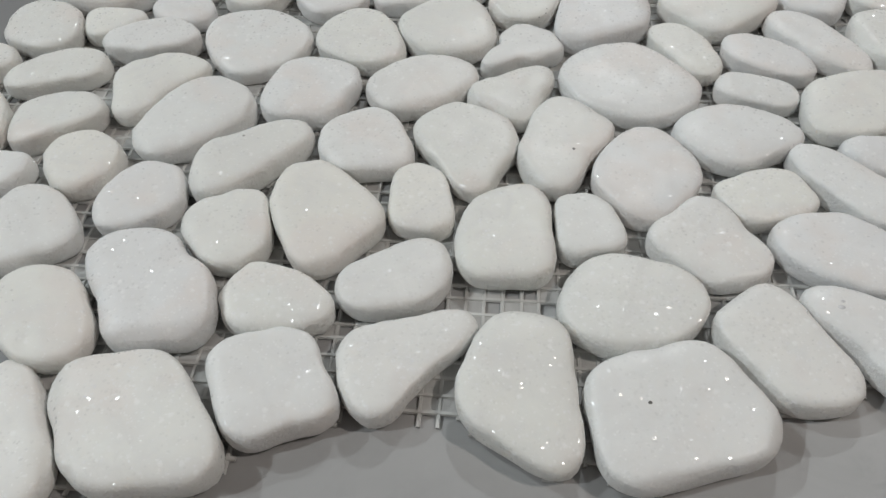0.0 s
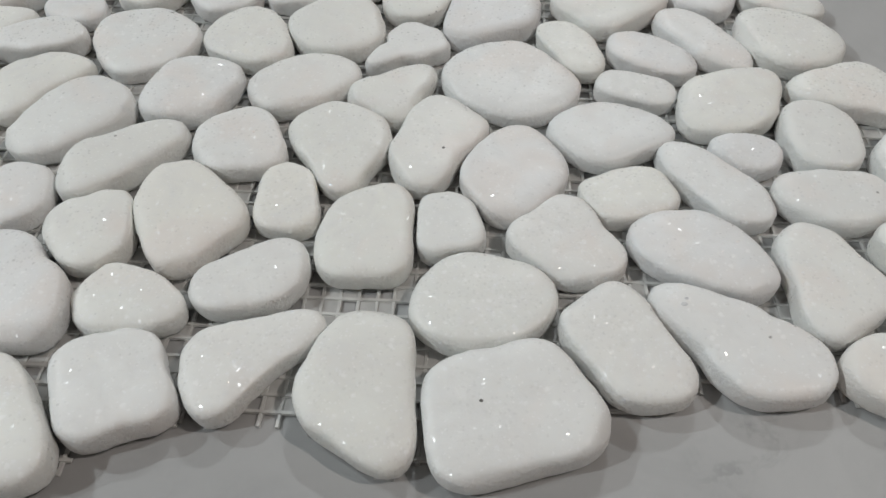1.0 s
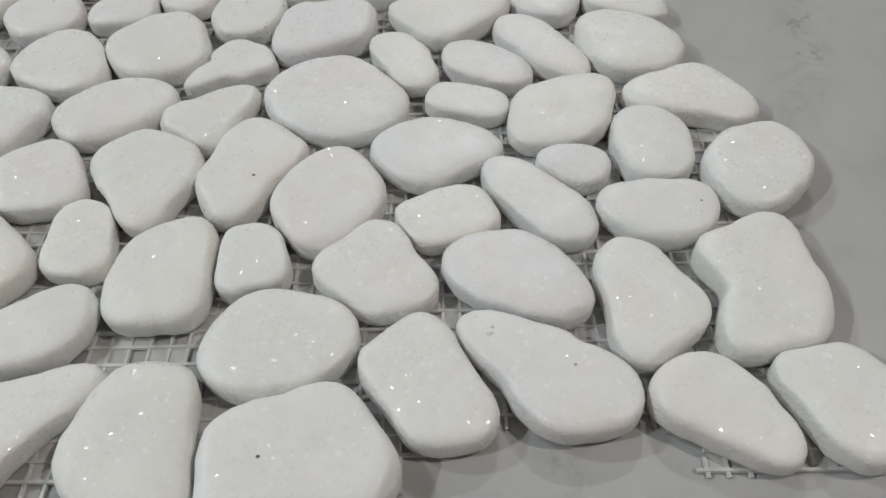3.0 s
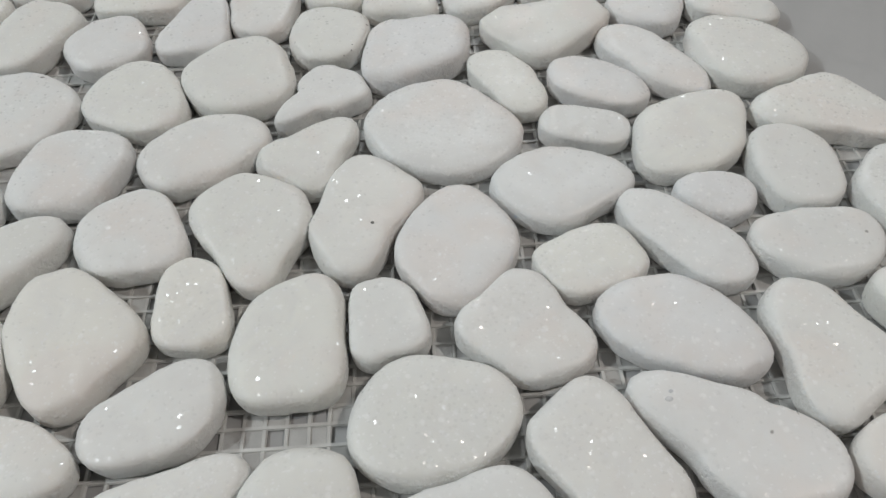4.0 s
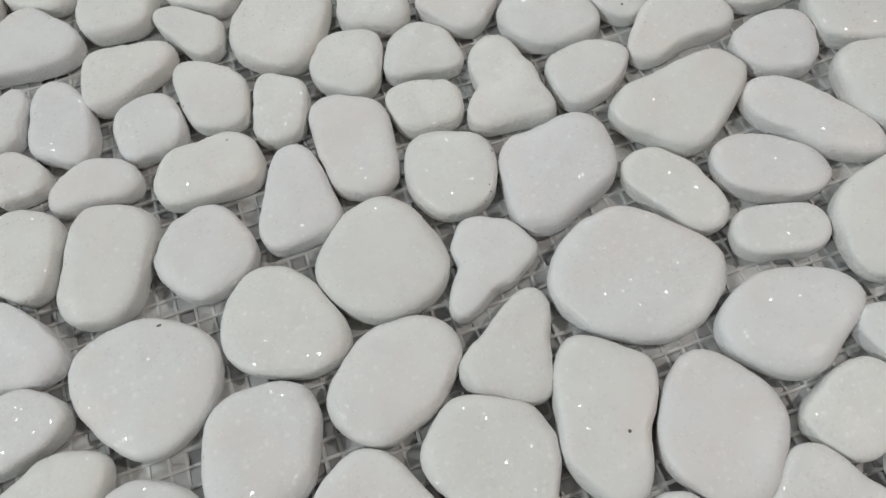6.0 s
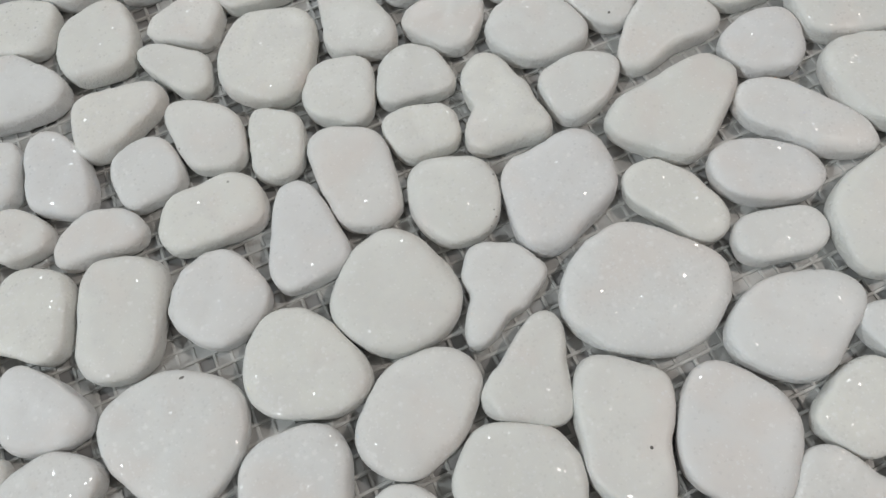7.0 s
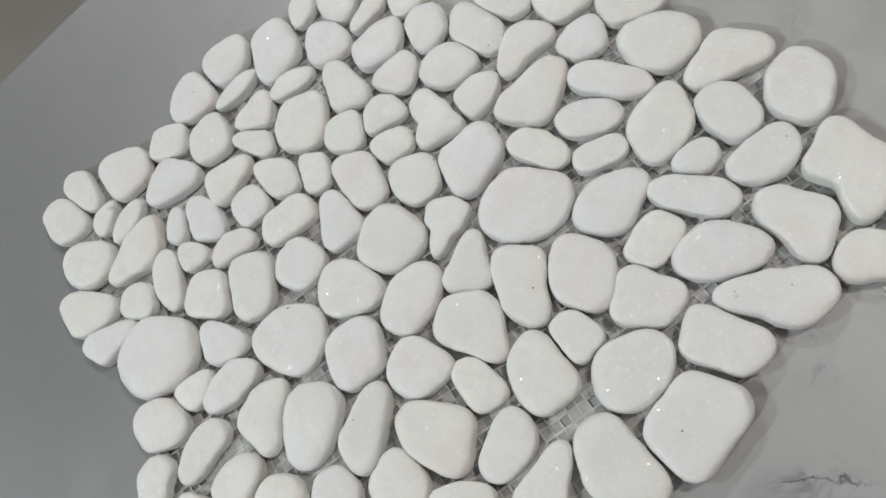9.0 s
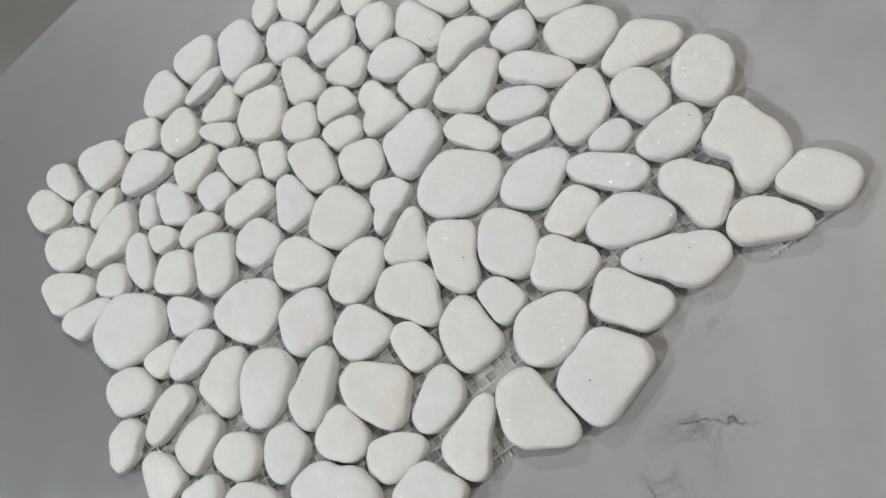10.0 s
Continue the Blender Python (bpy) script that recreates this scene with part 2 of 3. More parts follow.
def pebble(x, y, r, oval_c, oval_s, *waves, tall=1.0):
    """A tumbled pebble: its middle, its mean radius, its ovalness (cosine, sine of twice the angle) and the three- to six-fold waves
    (cosine, sine) that round its outline off. A flat crown, a full shoulder and a few worn facets. Returns the part."""
    rng = random.Random(len(OUTLINES) * 7919 + 13)
    high = min(max(0.0046 + 0.302 * r, 0.0080), 0.0122) * tall
    square, lift = rng.uniform(0.32, 0.43), rng.uniform(0.40, 0.52)
    lean, side = rng.uniform(0.0, 0.09), rng.uniform(0, 6.28)
    slip = (rng.uniform(-0.0008, 0.0008), rng.uniform(-0.0008, 0.0008))
    oval = 1 - oval_c * np.cos(2 * TURN) - oval_s * np.sin(2 * TURN)
    reaches = r * oval**-0.5 * np.exp(sum(waves[2 * i] * np.cos((i + 3) * TURN) + waves[2 * i + 1] * np.sin((i + 3) * TURN) for i in range(4)))
    OUTLINES.append((x, y, reaches))
    c = np.cos(RINGS)[:, None] ** square
    s = (np.sign(np.sin(RINGS)) * np.abs(np.sin(RINGS)) ** lift)[:, None]
    spot = np.stack([c * reaches * np.cos(TURN), c * reaches * np.sin(TURN), high / 2 * (1 + s) * np.ones(AROUND)], -1)
    spot[..., 2] *= 1 + lean * (spot[..., 0] * math.cos(side) + spot[..., 1] * math.sin(side)) / r
    for axis in (0, 1):
        spot[..., axis] += slip[axis] * np.maximum(s, 0) ** 2
    # facets rubbed off the shoulder
    for _ in range(rng.randint(3, 5)):
        a, e, cut = rng.uniform(0, 6.283), radians(rng.uniform(30, 60)), rng.uniform(0.02, 0.085)
        out = np.array([math.cos(a) * math.cos(e), math.sin(a) * math.cos(e), math.sin(e)])
        d = spot @ out
        over = np.maximum(d - d.max() * (1 - cut), 0)
        spot = spot - (over - 0.0011 * (1 - np.exp(-over / 0.0011)))[..., None] * out
    seed = Vector((rng.uniform(-9, 9), rng.uniform(-9, 9), rng.uniform(-9, 9)))
    bm = bmesh.new()
    rows = []
    for j in range(len(RINGS)):
        row = []
        for k in range(AROUND):
            p = Vector(spot[j, k])
            d = 0.0006 * noise.noise(p * 62 + seed) - 0.0005 * abs(noise.noise(p * 130 - seed)) + 0.0002 * noise.noise(p * 300 + seed)
            p += Vector((math.cos(TURN[k]) * c[j, 0], math.sin(TURN[k]) * c[j, 0], 0.7 * s[j, 0])) * d
            p.z = max(p.z, 0.0008)
            row.append(bm.verts.new(p))
        rows.append(row)
    for lower, upper in zip(rows, rows[1:]):
        for k in range(AROUND):
            m = (k + 1) % AROUND
            bm.faces.new((lower[k], lower[m], upper[m], upper[k]))
    bm.faces.new(rows[0][::-1])
    tip = bm.verts.new(sum((w.co for w in rows[-1]), Vector()) / AROUND)
    for k in range(AROUND):
        bm.faces.new((rows[-1][k], rows[-1][(k + 1) % AROUND], tip))
    ob = part("pebble", bm, PEBBLE, mosaic, smooth=True)
    ob.location = (x, y, 0)
    return ob


pebble(-0.0968, 0.0680, 0.0097, -.451, -.640, -.004, -.070, .020, -.005, -.010, -.009, -.023, .002)
pebble(-0.0715, 0.0703, 0.0179, .084, -.331, .012, -.024, -.016, -.075, -.002, .001, -.022, -.000)
front = pebble(0.0484, 0.0720, 0.0186, .251, .105, .041, -.021, -.036, -.067, .016, -.006, .002, -.016, tall=0.98)
pebble(-0.1018, 0.0994, 0.0138, -.086, -.371, -.025, -.030, .002, -.025, .001, -.004, -.008, .004)
pebble(-0.0456, 0.1038, 0.0120, .300, -.204, .071, -.047, -.012, -.010, -.003, -.015, .001, -.008, tall=0.97)
pebble(-0.0422, 0.0801, 0.0148, .011, -.133, .019, -.002, -.014, -.086, -.005, -.014, -.012, -.006)
pebble(-0.0142, 0.0867, 0.0129, .138, .450, .035, .182, .011, .002, -.034, .019, -.021, .010, tall=0.97)
pebble(0.0152, 0.0789, 0.0163, -.348, -.046, -.107, -.028, -.023, .036, .019, -.000, .019, -.009)
pebble(0.0429, 0.1018, 0.0163, .233, .028, .038, -.002, .004, .013, -.001, .004, -.002, -.000, tall=0.91)
pebble(0.0767, 0.0889, 0.0143, -.245, -.362, -.047, -.034, .014, -.078, -.012, .018, -.018, .015, tall=0.98)
mottled = pebble(0.1055, 0.0877, 0.0144, .100, -.539, .101, .053, -.019, -.033, .050, -.016, -.011, .026)
pebble(0.1401, 0.0775, 0.0123, .093, -.457, -.103, -.032, -.001, .014, -.017, .028, .010, .005)
pebble(0.1682, 0.0761, 0.0141, -.091, -.188, .011, .044, -.031, -.057, .015, .000, -.011, .012)
pebble(-0.1153, 0.1279, 0.0135, -.100, -.092, .077, -.011, .014, -.036, -.019, -.024, -.003, .009)
pebble(-0.0765, 0.1069, 0.0166, -.118, -.484, .063, .017, .023, -.058, -.008, .022, -.011, .023, tall=1.10)
pebble(-0.0603, 0.1270, 0.0130, -.114, -.088, -.085, .019, -.001, -.031, .008, -.003, -.001, .006, tall=1.08)
pebble(-0.0355, 0.1316, 0.0162, -.222, -.223, .084, .021, .056, -.013, -.007, -.017, -.003, -.004, tall=1.03)
pebble(-0.0141, 0.1104, 0.0126, .251, .334, -.058, -.026, -.008, -.026, -.003, -.009, .008, -.006)
pebble(0.0140, 0.1242, 0.0154, -.287, .103, -.051, -.029, -.056, -.007, .003, .006, .015, -.006, tall=0.97)
pebble(0.0355, 0.1274, 0.0105, -.271, -.052, .054, -.060, -.062, -.038, -.011, .005, .013, .007)
pebble(0.0667, 0.1205, 0.0137, -.002, -.186, -.071, -.058, .051, -.057, -.018, .002, -.006, -.003, tall=0.93)
pebble(0.1011, 0.1164, 0.0149, .188, -.372, -.054, -.017, -.017, -.007, -.003, .008, -.004, -.001)
pebble(0.1314, 0.1064, 0.0144, -.352, -.074, .122, -.049, -.015, -.051, -.007, -.003, .008, .007)
pebble(0.1422, 0.1346, 0.0129, .408, -.032, -.005, .053, -.017, -.003, -.003, .012, -.015, -.005)
pebble(0.1609, 0.1081, 0.0168, -.441, .132, .034, -.012, -.135, -.053, .067, .004, .008, -.013)
pebble(-0.1331, 0.1508, 0.0088, .318, -.238, -.011, .080, -.029, .022, .013, .021, -.009, .003)
pebble(-0.1092, 0.1542, 0.0122, -.087, -.127, .016, .030, .004, -.011, -.002, .009, -.003, -.001, tall=1.04)
pebble(-0.0874, 0.1393, 0.0125, -.038, .198, .014, -.050, -.012, -.016, -.004, -.002, .003, -.009, tall=1.03)
pebble(-0.0604, 0.1538, 0.0128, .143, .603, .005, .090, .004, -.040, -.023, .017, .011, -.005, tall=1.18)
pebble(-0.0262, 0.1612, 0.0143, -.017, -.147, -.033, -.062, -.011, -.033, -.010, .003, -.007, .004, tall=0.92)
pebble(-0.0092, 0.1376, 0.0111, -.389, -.092, .000, -.052, -.046, .003, .001, .013, .013, .002, tall=0.95)
pebble(0.0043, 0.1606, 0.0161, -.213, -.161, -.001, .096, .059, -.003, .001, -.010, -.023, -.011, tall=0.93)
spotted = pebble(0.0325, 0.1610, 0.0149, -.325, .376, .069, .033, .061, .047, -.008, .005, -.033, .006, tall=0.99)
pebble(0.0545, 0.1463, 0.0162, -.152, .115, -.011, -.009, .045, -.019, -.002, -.002, -.003, .011, tall=0.95)
pebble(0.0837, 0.1625, 0.0151, .322, .034, .061, .044, .039, -.024, .007, .011, .002, -.006, tall=0.92)
pebble(0.0862, 0.1378, 0.0118, .271, .095, -.007, -.014, -.011, -.056, -.014, .010, .006, -.019, tall=0.96)
pebble(0.1111, 0.1407, 0.0118, -.173, -.633, .037, .022, .024, -.019, -.000, -.018, -.017, -.010)
pebble(0.1232, 0.1532, 0.0086, .253, -.181, -.021, .072, -.002, -.021, -.011, .012, -.010, -.004)
pebble(0.1464, 0.1600, 0.0135, -.256, .041, .013, -.003, -.031, .024, -.008, .003, .007, -.002)
pebble(0.1734, 0.1482, 0.0158, -.043, .218, -.007, .015, .006, -.023, -.009, -.001, .004, -.008)
pebble(-0.1489, 0.1720, 0.0123, -.298, -.080, .023, -.078, -.027, .004, -.018, .008, -.000, .001)
pebble(-0.1240, 0.1736, 0.0128, .233, .211, .067, .021, -.006, -.035, .003, .019, .005, -.011, tall=1.07)
pebble(-0.0975, 0.1914, 0.0138, -.042, .373, .066, .147, .049, -.023, -.012, .017, -.002, .024, tall=0.97)
pebble(-0.0795, 0.1732, 0.0164, .004, .368, .052, -.038, .024, .006, .005, .003, -.001, .002, tall=0.97)
pebble(-0.0456, 0.1859, 0.0156, -.047, .158, .016, .022, -.035, .041, .004, .008, .005, -.006, tall=1.02)
pebble(-0.0102, 0.1888, 0.0154, .243, .229, .023, -.004, .011, -.007, -.007, .014, .015, -.004, tall=0.95)
pebble(0.0193, 0.1823, 0.0118, -.003, .374, -.169, .106, .027, .015, -.020, -.029, .006, -.015, tall=1.06)
pebble(0.0558, 0.1884, 0.0198, .108, -.176, -.013, -.034, .025, -.022, .010, -.015, .001, -.005, tall=0.80)
pebble(0.0956, 0.1840, 0.0096, .435, -.304, .002, -.020, -.008, .046, -.001, -.004, .010, .016, tall=0.91)
pebble(0.1234, 0.1757, 0.0159, .124, .257, .002, .019, -.054, .007, -.004, .000, -.011, -.010)
pebble(0.1648, 0.1803, 0.0142, .403, -.231, -.131, -.065, .010, -.011, -.028, .002, .009, .004)
pebble(-0.1597, 0.2012, 0.0115, -.072, .337, .065, .001, .010, .024, .022, -.004, .001, .001)
pebble(-0.1447, 0.2232, 0.0143, .005, -.205, -.018, -.033, -.030, .020, -.004, -.007, -.006, .003)
pebble(-0.1309, 0.1984, 0.0116, .443, .361, .017, -.056, -.011, -.029, .006, -.017, .007, -.013)
pebble(-0.1038, 0.2151, 0.0123, .439, .054, -.004, -.047, .014, -.006, -.008, -.026, .005, -.006, tall=1.14)
flecked = pebble(-0.0677, 0.2135, 0.0185, .031, -.132, .037, .043, .007, -.017, .005, -.004, -.001, .009, tall=0.81)
pebble(-0.0313, 0.2139, 0.0157, -.087, -.186, -.053, -.060, -.004, .003, -.011, .001, -.006, .002, tall=0.94)
pebble(-0.0013, 0.2198, 0.0173, -.041, -.025, -.043, -.027, -.005, -.033, -.006, .006, .005, -.008, tall=0.96)
pebble(0.0244, 0.2087, 0.0117, .007, .242, .116, -.138, -.063, .033, .063, .012, -.029, -.042)
pebble(0.0521, 0.2244, 0.0162, .166, .221, .054, .011, -.061, -.006, -.006, -.006, .002, -.004, tall=1.03)
pebble(0.0782, 0.2061, 0.0111, -.381, -.392, -.025, .047, -.009, -.028, .002, -.000, -.015, .019, tall=0.95)
pebble(0.1037, 0.2012, 0.0119, .152, -.431, -.008, -.031, .013, .011, -.001, -.008, .003, -.004, tall=0.98)
pebble(0.1224, 0.2099, 0.0116, -.303, -.665, -.030, -.009, .021, -.056, -.003, .020, -.026, .003)
pebble(0.1507, 0.2076, 0.0170, -.028, -.158, .039, -.013, -.012, -.010, -.009, -.004, .005, -.002)
pebble(-0.1297, 0.2543, 0.0224, .060, -.103, .009, -.032, .002, .003, .013, .011, .001, -.000)
pebble(-0.1218, 0.2257, 0.0099, .241, -.018, .087, .076, -.008, .010, .018, .010, -.000, .008)
pebble(-0.0982, 0.2360, 0.0118, -.115, -.299, .003, -.117, .004, .014, -.018, .007, -.006, -.005)
pebble(-0.0698, 0.2507, 0.0152, -.284, .301, .033, .003, .005, .070, -.004, .012, -.016, -.015)
pebble(-0.0441, 0.2421, 0.0139, -.049, -.018, -.003, -.021, .004, -.027, -.009, .000, -.002, -.002)
pebble(-0.0163, 0.2459, 0.0127, -.343, .226, -.055, -.133, -.021, .014, .021, .018, -.006, .002)
dotted = pebble(0.0256, 0.2367, 0.0137, -.118, -.022, .037, .010, -.008, .033, -.008, .010, .004, -.005)
pebble(0.0750, 0.2506, 0.0114, .198, .079, .082, .018, -.019, -.008, .023, .001, .003, .003)
pebble(0.0936, 0.2287, 0.0157, .393, .114, .039, .144, .008, -.026, .000, .024, -.004, .002)
pebble(0.1291, 0.2354, 0.0123, .102, .018, -.029, .060, -.010, .017, .013, .007, -.012, .003)
pebble(0.1547, 0.2344, 0.0126, .050, -.401, -.010, -.108, .003, .024, -.022, -.003, -.002, .001)
pebble(-0.1516, 0.2816, 0.0117, .455, -.179, .159, .036, -.011, -.019, .028, .003, .012, .001)
pebble(-0.0922, 0.2639, 0.0136, -.146, .005, -.045, .043, .047, .039, .003, .001, -.007, -.005)
pebble(-0.0678, 0.2769, 0.0095, .502, -.189, -.042, -.088, -.021, .034, -.020, -.012, -.007, .016)
pebble(-0.0361, 0.2670, 0.0128, .425, -.108, -.030, -.012, -.052, .032, -.007, -.014, -.010, .015)
pebble(-0.0115, 0.2783, 0.0101, -.341, .204, .050, -.031, .011, .069, -.002, .019, -.015, -.015)
pebble(0.0048, 0.2567, 0.0140, -.449, .030, .039, .009, -.036, .048, -.014, .002, .013, -.022)
pebble(0.0280, 0.2601, 0.0102, .207, -.160, .030, -.000, -.043, .030, .012, .010, -.001, .014)
pebble(0.0346, 0.2794, 0.0113, .090, -.062, -.055, -.083, -.026, .043, -.004, -.001, -.005, .018)
pebble(0.0516, 0.2558, 0.0131, -.426, .170, -.068, -.158, -.034, .100, .033, .019, .023, .027)
pebble(0.0746, 0.2750, 0.0140, .043, -.141, -.034, -.017, -.022, -.016, -.013, .011, -.005, .002)
far = pebble(0.0973, 0.2812, 0.0136, -.469, -.109, -.022, -.004, .003, -.061, .003, .007, -.012, .017)
pebble(0.1078, 0.2553, 0.0125, .492, .111, -.027, -.152, -.042, .002, .003, -.027, -.027, .004)
pebble(0.1166, 0.2822, 0.0101, -.306, -.520, .073, -.022, .004, -.017, -.021, -.017, -.003, .001)
pebble(0.1349, 0.2602, 0.0121, -.090, -.308, .053, -.121, -.013, -.003, -.018, .002, -.008, -.005)
pebble(-0.1545, 0.3055, 0.0148, -.014, -.364, .079, -.078, -.016, .013, -.005, -.016, .003, -.004)
pebble(-0.1268, 0.2897, 0.0113, -.116, -.139, -.031, .022, .009, .035, .003, .002, .001, -.002)
pebble(-0.1134, 0.3151, 0.0156, .257, .278, -.102, .003, -.002, .054, -.035, -.034, -.008, -.002)
pebble(-0.1069, 0.2876, 0.0113, -.546, .316, -.018, .051, .003, .010, -.010, -.019, -.000, -.002)
pebble(-0.0886, 0.3107, 0.0078, -.381, .430, -.053, .002, .009, .034, .013, -.016, -.013, -.006)
pebble(-0.0888, 0.2887, 0.0087, -.121, -.148, .053, -.080, -.024, .002, -.009, .009, -.001, -.005)
pebble(-0.0732, 0.3021, 0.0121, -.459, -.057, -.033, -.056, -.004, .042, .013, .014, -.003, -.009)
pebble(-0.0515, 0.3130, 0.0128, .279, .136, .129, .008, -.027, .011, .027, .006, .005, -.000)
pebble(-0.0488, 0.2895, 0.0115, -.101, .030, -.005, -.026, -.054, -.010, .005, .003, .004, -.001)
pebble(-0.0286, 0.2917, 0.0119, -.292, -.259, .063, -.002, -.012, .038, -.007, .001, .019, -.009)
pebble(-0.0013, 0.3083, 0.0167, -.014, .142, .012, .027, .025, .031, .003, .005, -.012, .002)
pebble(0.0128, 0.2852, 0.0120, -.063, .012, -.020, .045, .022, .042, -.004, .002, -.007, -.004)
pebble(0.0278, 0.3077, 0.0131, -.525, .056, -.064, -.103, -.020, .041, .030, .017, -.003, -.008)
pebble(0.0530, 0.2923, 0.0121, .120, .032, .007, .102, .001, -.026, .001, .001, -.007, -.005)
pebble(0.0809, 0.3035, 0.0130, -.127, .254, .044, -.005, -.034, .013, -.001, .007, .006, -.006)
pebble(-0.1419, 0.3311, 0.0158, -.044, -.203, .061, -.018, .002, .018, -.008, -.007, .002, -.001)
pebble(-0.1104, 0.3366, 0.0090, .306, .480, .015, .000, -.009, .013, .007, .001, -.008, .001)
pebble(-0.0142, 0.3802, 0.0154, .034, .022, .061, .043, -.031, .019, .002, .008, .004, .000)
pebble(-0.0780, 0.3379, 0.0148, .171, -.179, -.043, -.113, .024, .002, -.017, -.010, -.004, .007)
pebble(-0.0473, 0.3427, 0.0146, -.149, .078, -.029, .005, -.041, .007, .011, -.006, .011, -.012)
pebble(-0.0273, 0.3193, 0.0089, -.250, -.552, .094, .062, .028, .004, .012, -.032, .004, -.003)
pebble(-0.0176, 0.3351, 0.0111, .213, .119, -.107, .117, .013, -.010, -.014, -.004, -.000, -.019)
pebble(0.0074, 0.3354, 0.0095, .547, -.155, -.011, -.047, .001, .011, -.009, -.016, .006, .003)
pebble(0.0359, 0.3400, 0.0141, -.156, .002, -.026, -.069, -.009, .010, .003, -.001, -.004, .002)
pebble(0.0561, 0.3155, 0.0143, .271, .058, .010, .038, -.018, .033, .015, -.001, -.009, .010)
pebble(0.0644, 0.3381, 0.0082, .515, .369, -.056, -.073, -.009, -.013, -.002, -.025, -.002, .002)
pebble(0.0823, 0.3265, 0.0101, -.042, -.194, .025, -.116, .005, .010, -.013, -.006, -.013, -.004)
pebble(-0.1442, 0.3679, 0.0143, -.340, -.247, .013, -.058, -.042, -.013, -.006, .012, .007, .006)
stained = pebble(-0.1219, 0.3491, 0.0084, -.010, .378, .049, .077, .004, .011, -.027, .013, -.005, -.002)
pebble(-0.0985, 0.3653, 0.0167, -.058, -.132, .082, .002, -.038, .020, -.005, .005, .008, .004)
pebble(-0.0680, 0.3615, 0.0123, .058, -.073, -.028, .006, .042, .052, .002, .006, .007, -.003)
pebble(-0.0192, 0.3581, 0.0083, .690, .158, -.012, .022, .006, .006, -.005, .008, .003, .003)
pebble(0.0116, 0.3614, 0.0169, -.226, .231, .006, -.056, -.043, .034, .004, .005, .001, -.018)
pebble(0.0378, 0.3728, 0.0102, -.155, .336, .030, -.027, -.010, -.002, .003, .024, .003, -.004)
pebble(0.0545, 0.3573, 0.0123, -.192, -.027, .066, .000, .020, .011, -.015, .001, .001, .004)
pebble(-0.1267, 0.3786, 0.0116, -.555, -.204, -.030, .095, -.015, .006, .011, -.020, .000, -.007)
pebble(-0.0431, 0.3749, 0.0153, -.070, .058, -.090, -.046, -.015, -.017, -.007, -.004, .011, .011)


# ---- the fibre mesh under the pebbles ----
PITCH, HALF = 0.0046, 0.00058


CELL, X0, Y0, NX, NY = 0.001, -0.22, 0.01, 440, 440


def shifted(grid, reach, most):
    """The grid grown (most) or shrunk by a disc of that many cells."""
    out = grid.copy()
    for dx in range(-reach, reach + 1):
        dy = int((reach * reach - dx * dx) ** 0.5)
        for step in {-dy, -dy // 2, 0, dy // 2, dy}:
            moved = np.roll(np.roll(grid, dx, 0), step, 1)
            out = (out | moved) if most else (out & moved)
    return out


def mesh_area():
    """Where the sheet's mesh lies: under the pebbles and in the gaps between them, hardly past the outermost ones."""
    grid = np.zeros((NX, NY), bool)
    for px, py, reaches in OUTLINES:
        i0, j0, n = int((px - X0) / CELL), int((py - Y0) / CELL), 40
        for i in range(max(i0 - n, 0), min(i0 + n, NX)):
            for j in range(max(j0 - n, 0), min(j0 + n, NY)):
                dx, dy = X0 + (i + 0.5) * CELL - px, Y0 + (j + 0.5) * CELL - py
                d = math.hypot(dx, dy)
                if d < reaches[round(math.atan2(dy, dx) / 6.283185 * AROUND) % AROUND]:
                    grid[i, j] = True
    grid = shifted(shifted(grid, 7, True), 8, False) | (shifted(grid, 1, False))
    for x0, x1, y0, y1 in STRIPS:
        grid[int((x0 - X0) / CELL):int((x1 - X0) / CELL), int((y0 - Y0) / CELL):int((y1 - Y0) / CELL)] = True
    return grid


# bits of mesh left standing out past the edge pebbles
STRIPS = [(0.131, 0.167, 0.0630, 0.070), (-0.012, 0.003, 0.0720, 0.085)]
AREA = mesh_area()


def covered(x, y):
    i, j = int((x - X0) / CELL), int((y - Y0) / CELL)
    return 0 <= i < NX and 0 <= j < NY and bool(AREA[i, j])


def strand(bm, a, b, half, z0, z1):
    """A flat rounded strand from a to b."""
    way = (b - a).normalized()
    side = Vector((-way.y, way.x, 0)) * half
    top = Vector((0, 0, z1 - z0))
    ends = []
    for p in (a, b):
        base = Vector((p.x, p.y, z0))
        ends.append([bm.verts.new(q) for q in (base - side, base - side * 0.6 + top, base + side * 0.6 + top, base + side)])
    for k in range(3):
        bm.faces.new((ends[0][k], ends[0][k + 1], ends[1][k + 1], ends[1][k]))
    for e in (ends[0][::-1], ends[1]):
        bm.faces.new(e)


SET = Matrix.Rotation(radians(-4), 3, "Z")


def backing():
    rng = random.Random(5)
    bm = bmesh.new()
    for axis in (0, 1):
        for i in range(-42, 46):
            line, run, wob = i * PITCH, None, rng.uniform(-0.0003, 0.0003)
            for j in range(-90, 190):
                along = j * PITCH / 2

                def at(s):
                    w = line + wob + 0.0003 * noise.noise(Vector((s * 40, line * 31, axis * 5)))
                    q = Vector((w, s - 0.19, 0)) if axis == 0 else Vector((s, w, 0))
                    return SET @ q + Vector((0, 0.19, 0))

                p = at(along)
                inside = covered(p.x, p.y)
                if inside and run is not None:
                    strand(bm, at(run), p, HALF, 0.0002 + 0.0002 * axis, 0.0008 + 0.0002 * axis)
                run = along if inside else None
    return part("backing_mesh", bm, FIBRE, mosaic, "white woven fibre mesh")


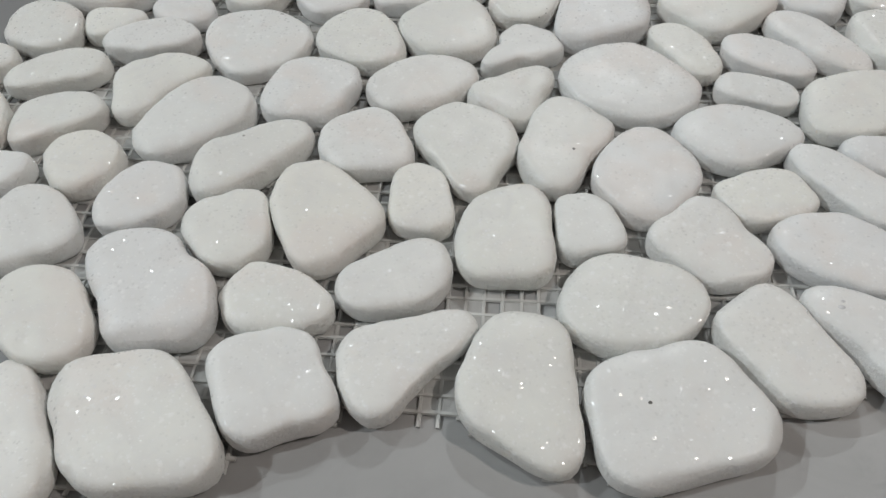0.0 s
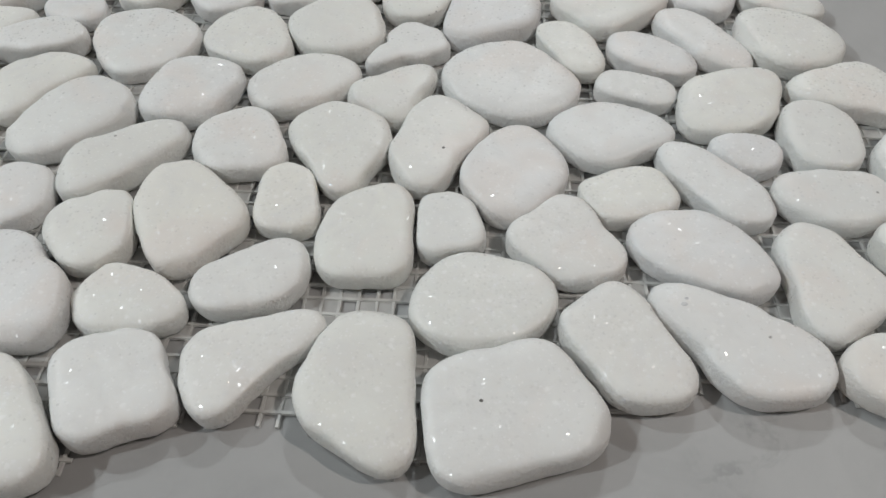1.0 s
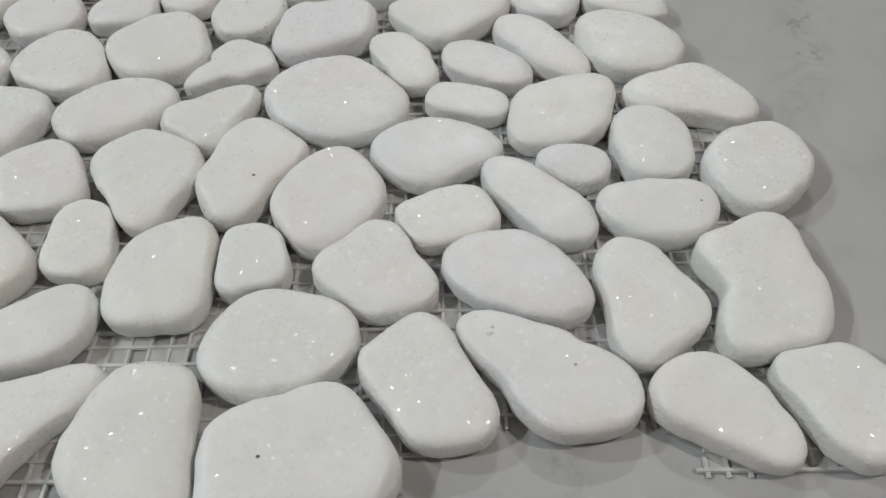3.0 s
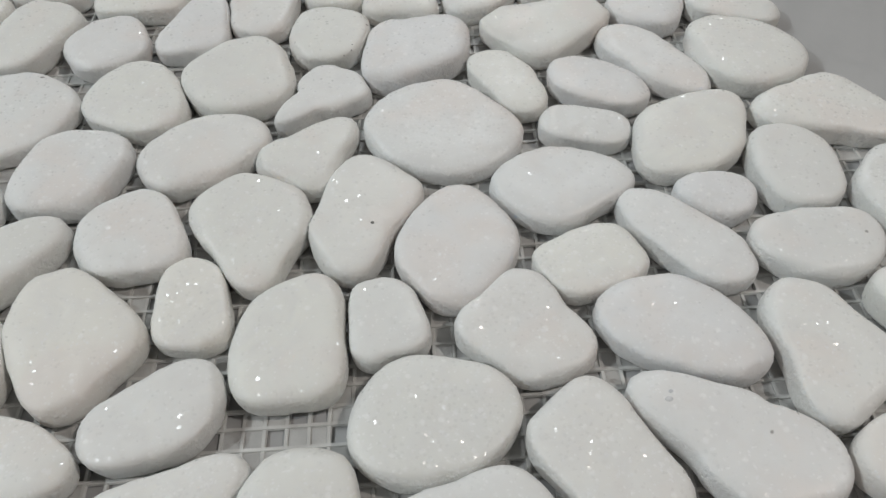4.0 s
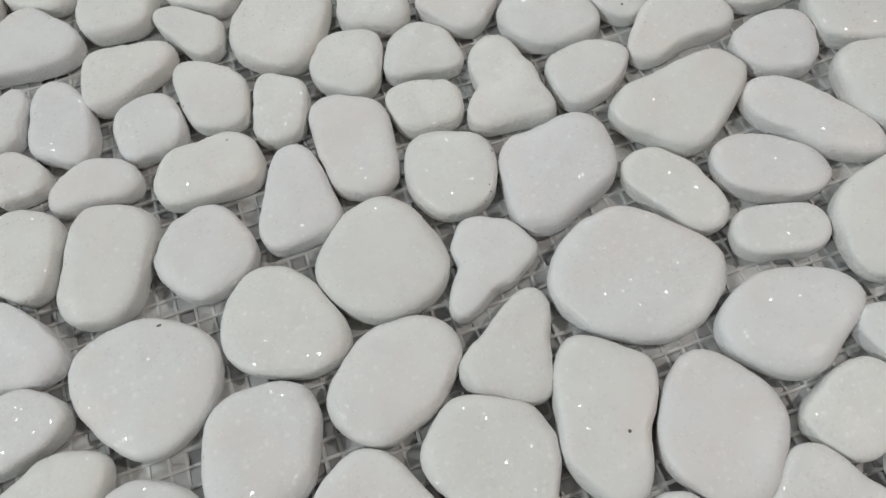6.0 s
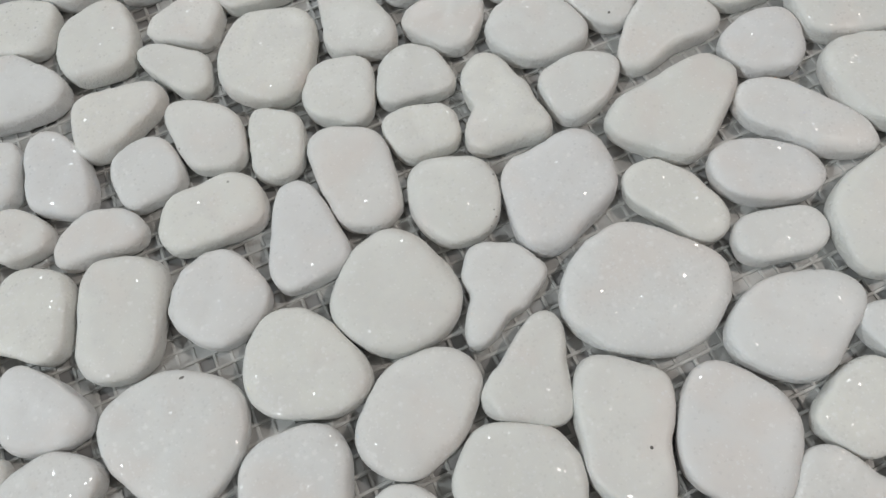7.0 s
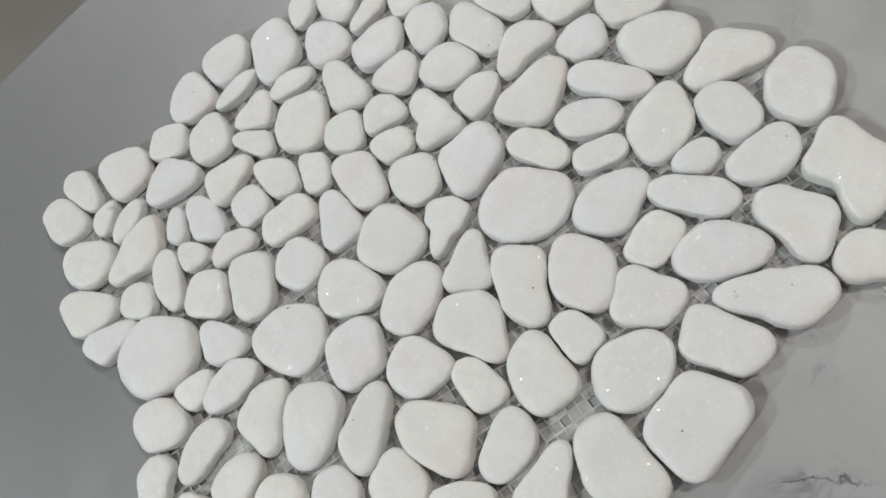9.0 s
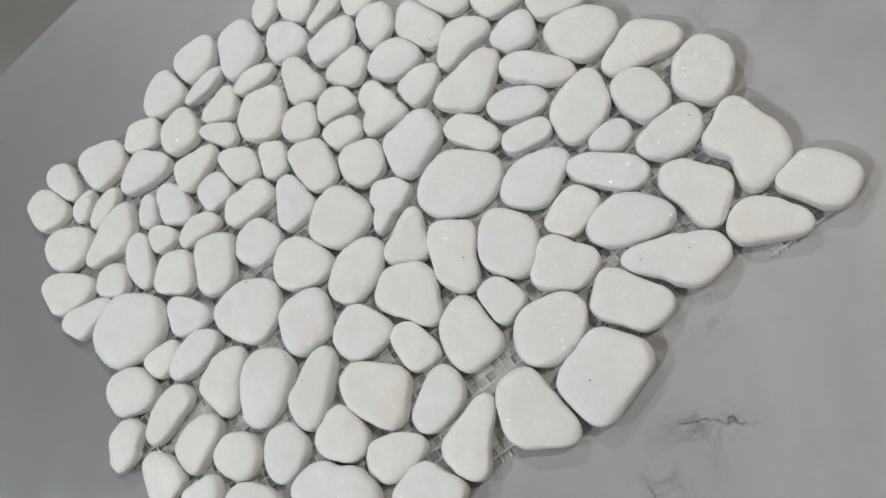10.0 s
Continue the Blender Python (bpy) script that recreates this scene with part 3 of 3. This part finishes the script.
def resin():
    """The thin skin of glue that closes many cells of the mesh."""
    rng = random.Random(9)
    bm = bmesh.new()
    for i in range(-42, 46):
        for j in range(-45, 95):
            ring = [SET @ Vector((a * PITCH, b * PITCH, 0)) + Vector((0, 0.19, 0)) for a, b in ((i, j), (i + 1, j), (i + 1, j + 1), (i, j + 1))]
            if rng.random() < 0.7 and all(covered(p.x, p.y) for p in ring):
                bm.faces.new([bm.verts.new((p.x, p.y, 0.0005)) for p in ring])
    return part("glue_film", bm, RESIN, mosaic, "milky cured glue in the mesh")


tagged(backing(), kind="stuff")
tagged(resin(), kind="stuff")


# ---- marks on single pebbles ----
def speck(host, dx, dy, size, stretch, material, label="dark mineral grain"):
    """A small mineral grain, flush in the upper skin of a pebble."""
    upper = [v for v in host.data.vertices if v.co.z > 0.005]
    seat = min(upper, key=lambda v: math.hypot(v.co.x - dx, v.co.y - dy))
    lie = Vector((0, 0, 1)).rotation_difference(seat.normal).to_matrix().to_4x4()
    bm = bmesh.new()
    bmesh.ops.create_icosphere(bm, subdivisions=2, radius=size, matrix=Matrix.Translation(seat.co) @ lie @ Matrix.Diagonal((stretch, 1, 0.25, 1)))
    part("speck", bm, material, host, label)


speck(spotted, 0.0022, -0.0068, 0.00045, 1, DARK)
speck(mottled, -0.0143, 0.0114, 0.0006, 1.5, SMOKY, "smoky grey mineral grain")
speck(mottled, -0.0122, 0.0122, 0.0004, 1.3, SMOKY, "smoky grey mineral grain")
speck(flecked, 0.0071, 0.0119, 0.0004, 1.8, DARK)
speck(front, -0.0057, 0.0006, 0.0004, 1.2, DARK)
for dx, dy, size in ((0.0079, -0.0100, 0.0002), (0.0064, -0.0122, 0.00025), (0.0046, -0.0136, 0.0002)):
    speck(dotted, dx, dy, size, 1, DARK)
speck(far, -0.0025, -0.0150, 0.0004, 1, DARK)
for dx, dy, size in ((0.0070, 0.0013, 0.0011), (0.0045, 0.0022, 0.0008)):
    speck(stained, dx, dy, size, 1.5, SMOKY, "smoky grey mineral stain")
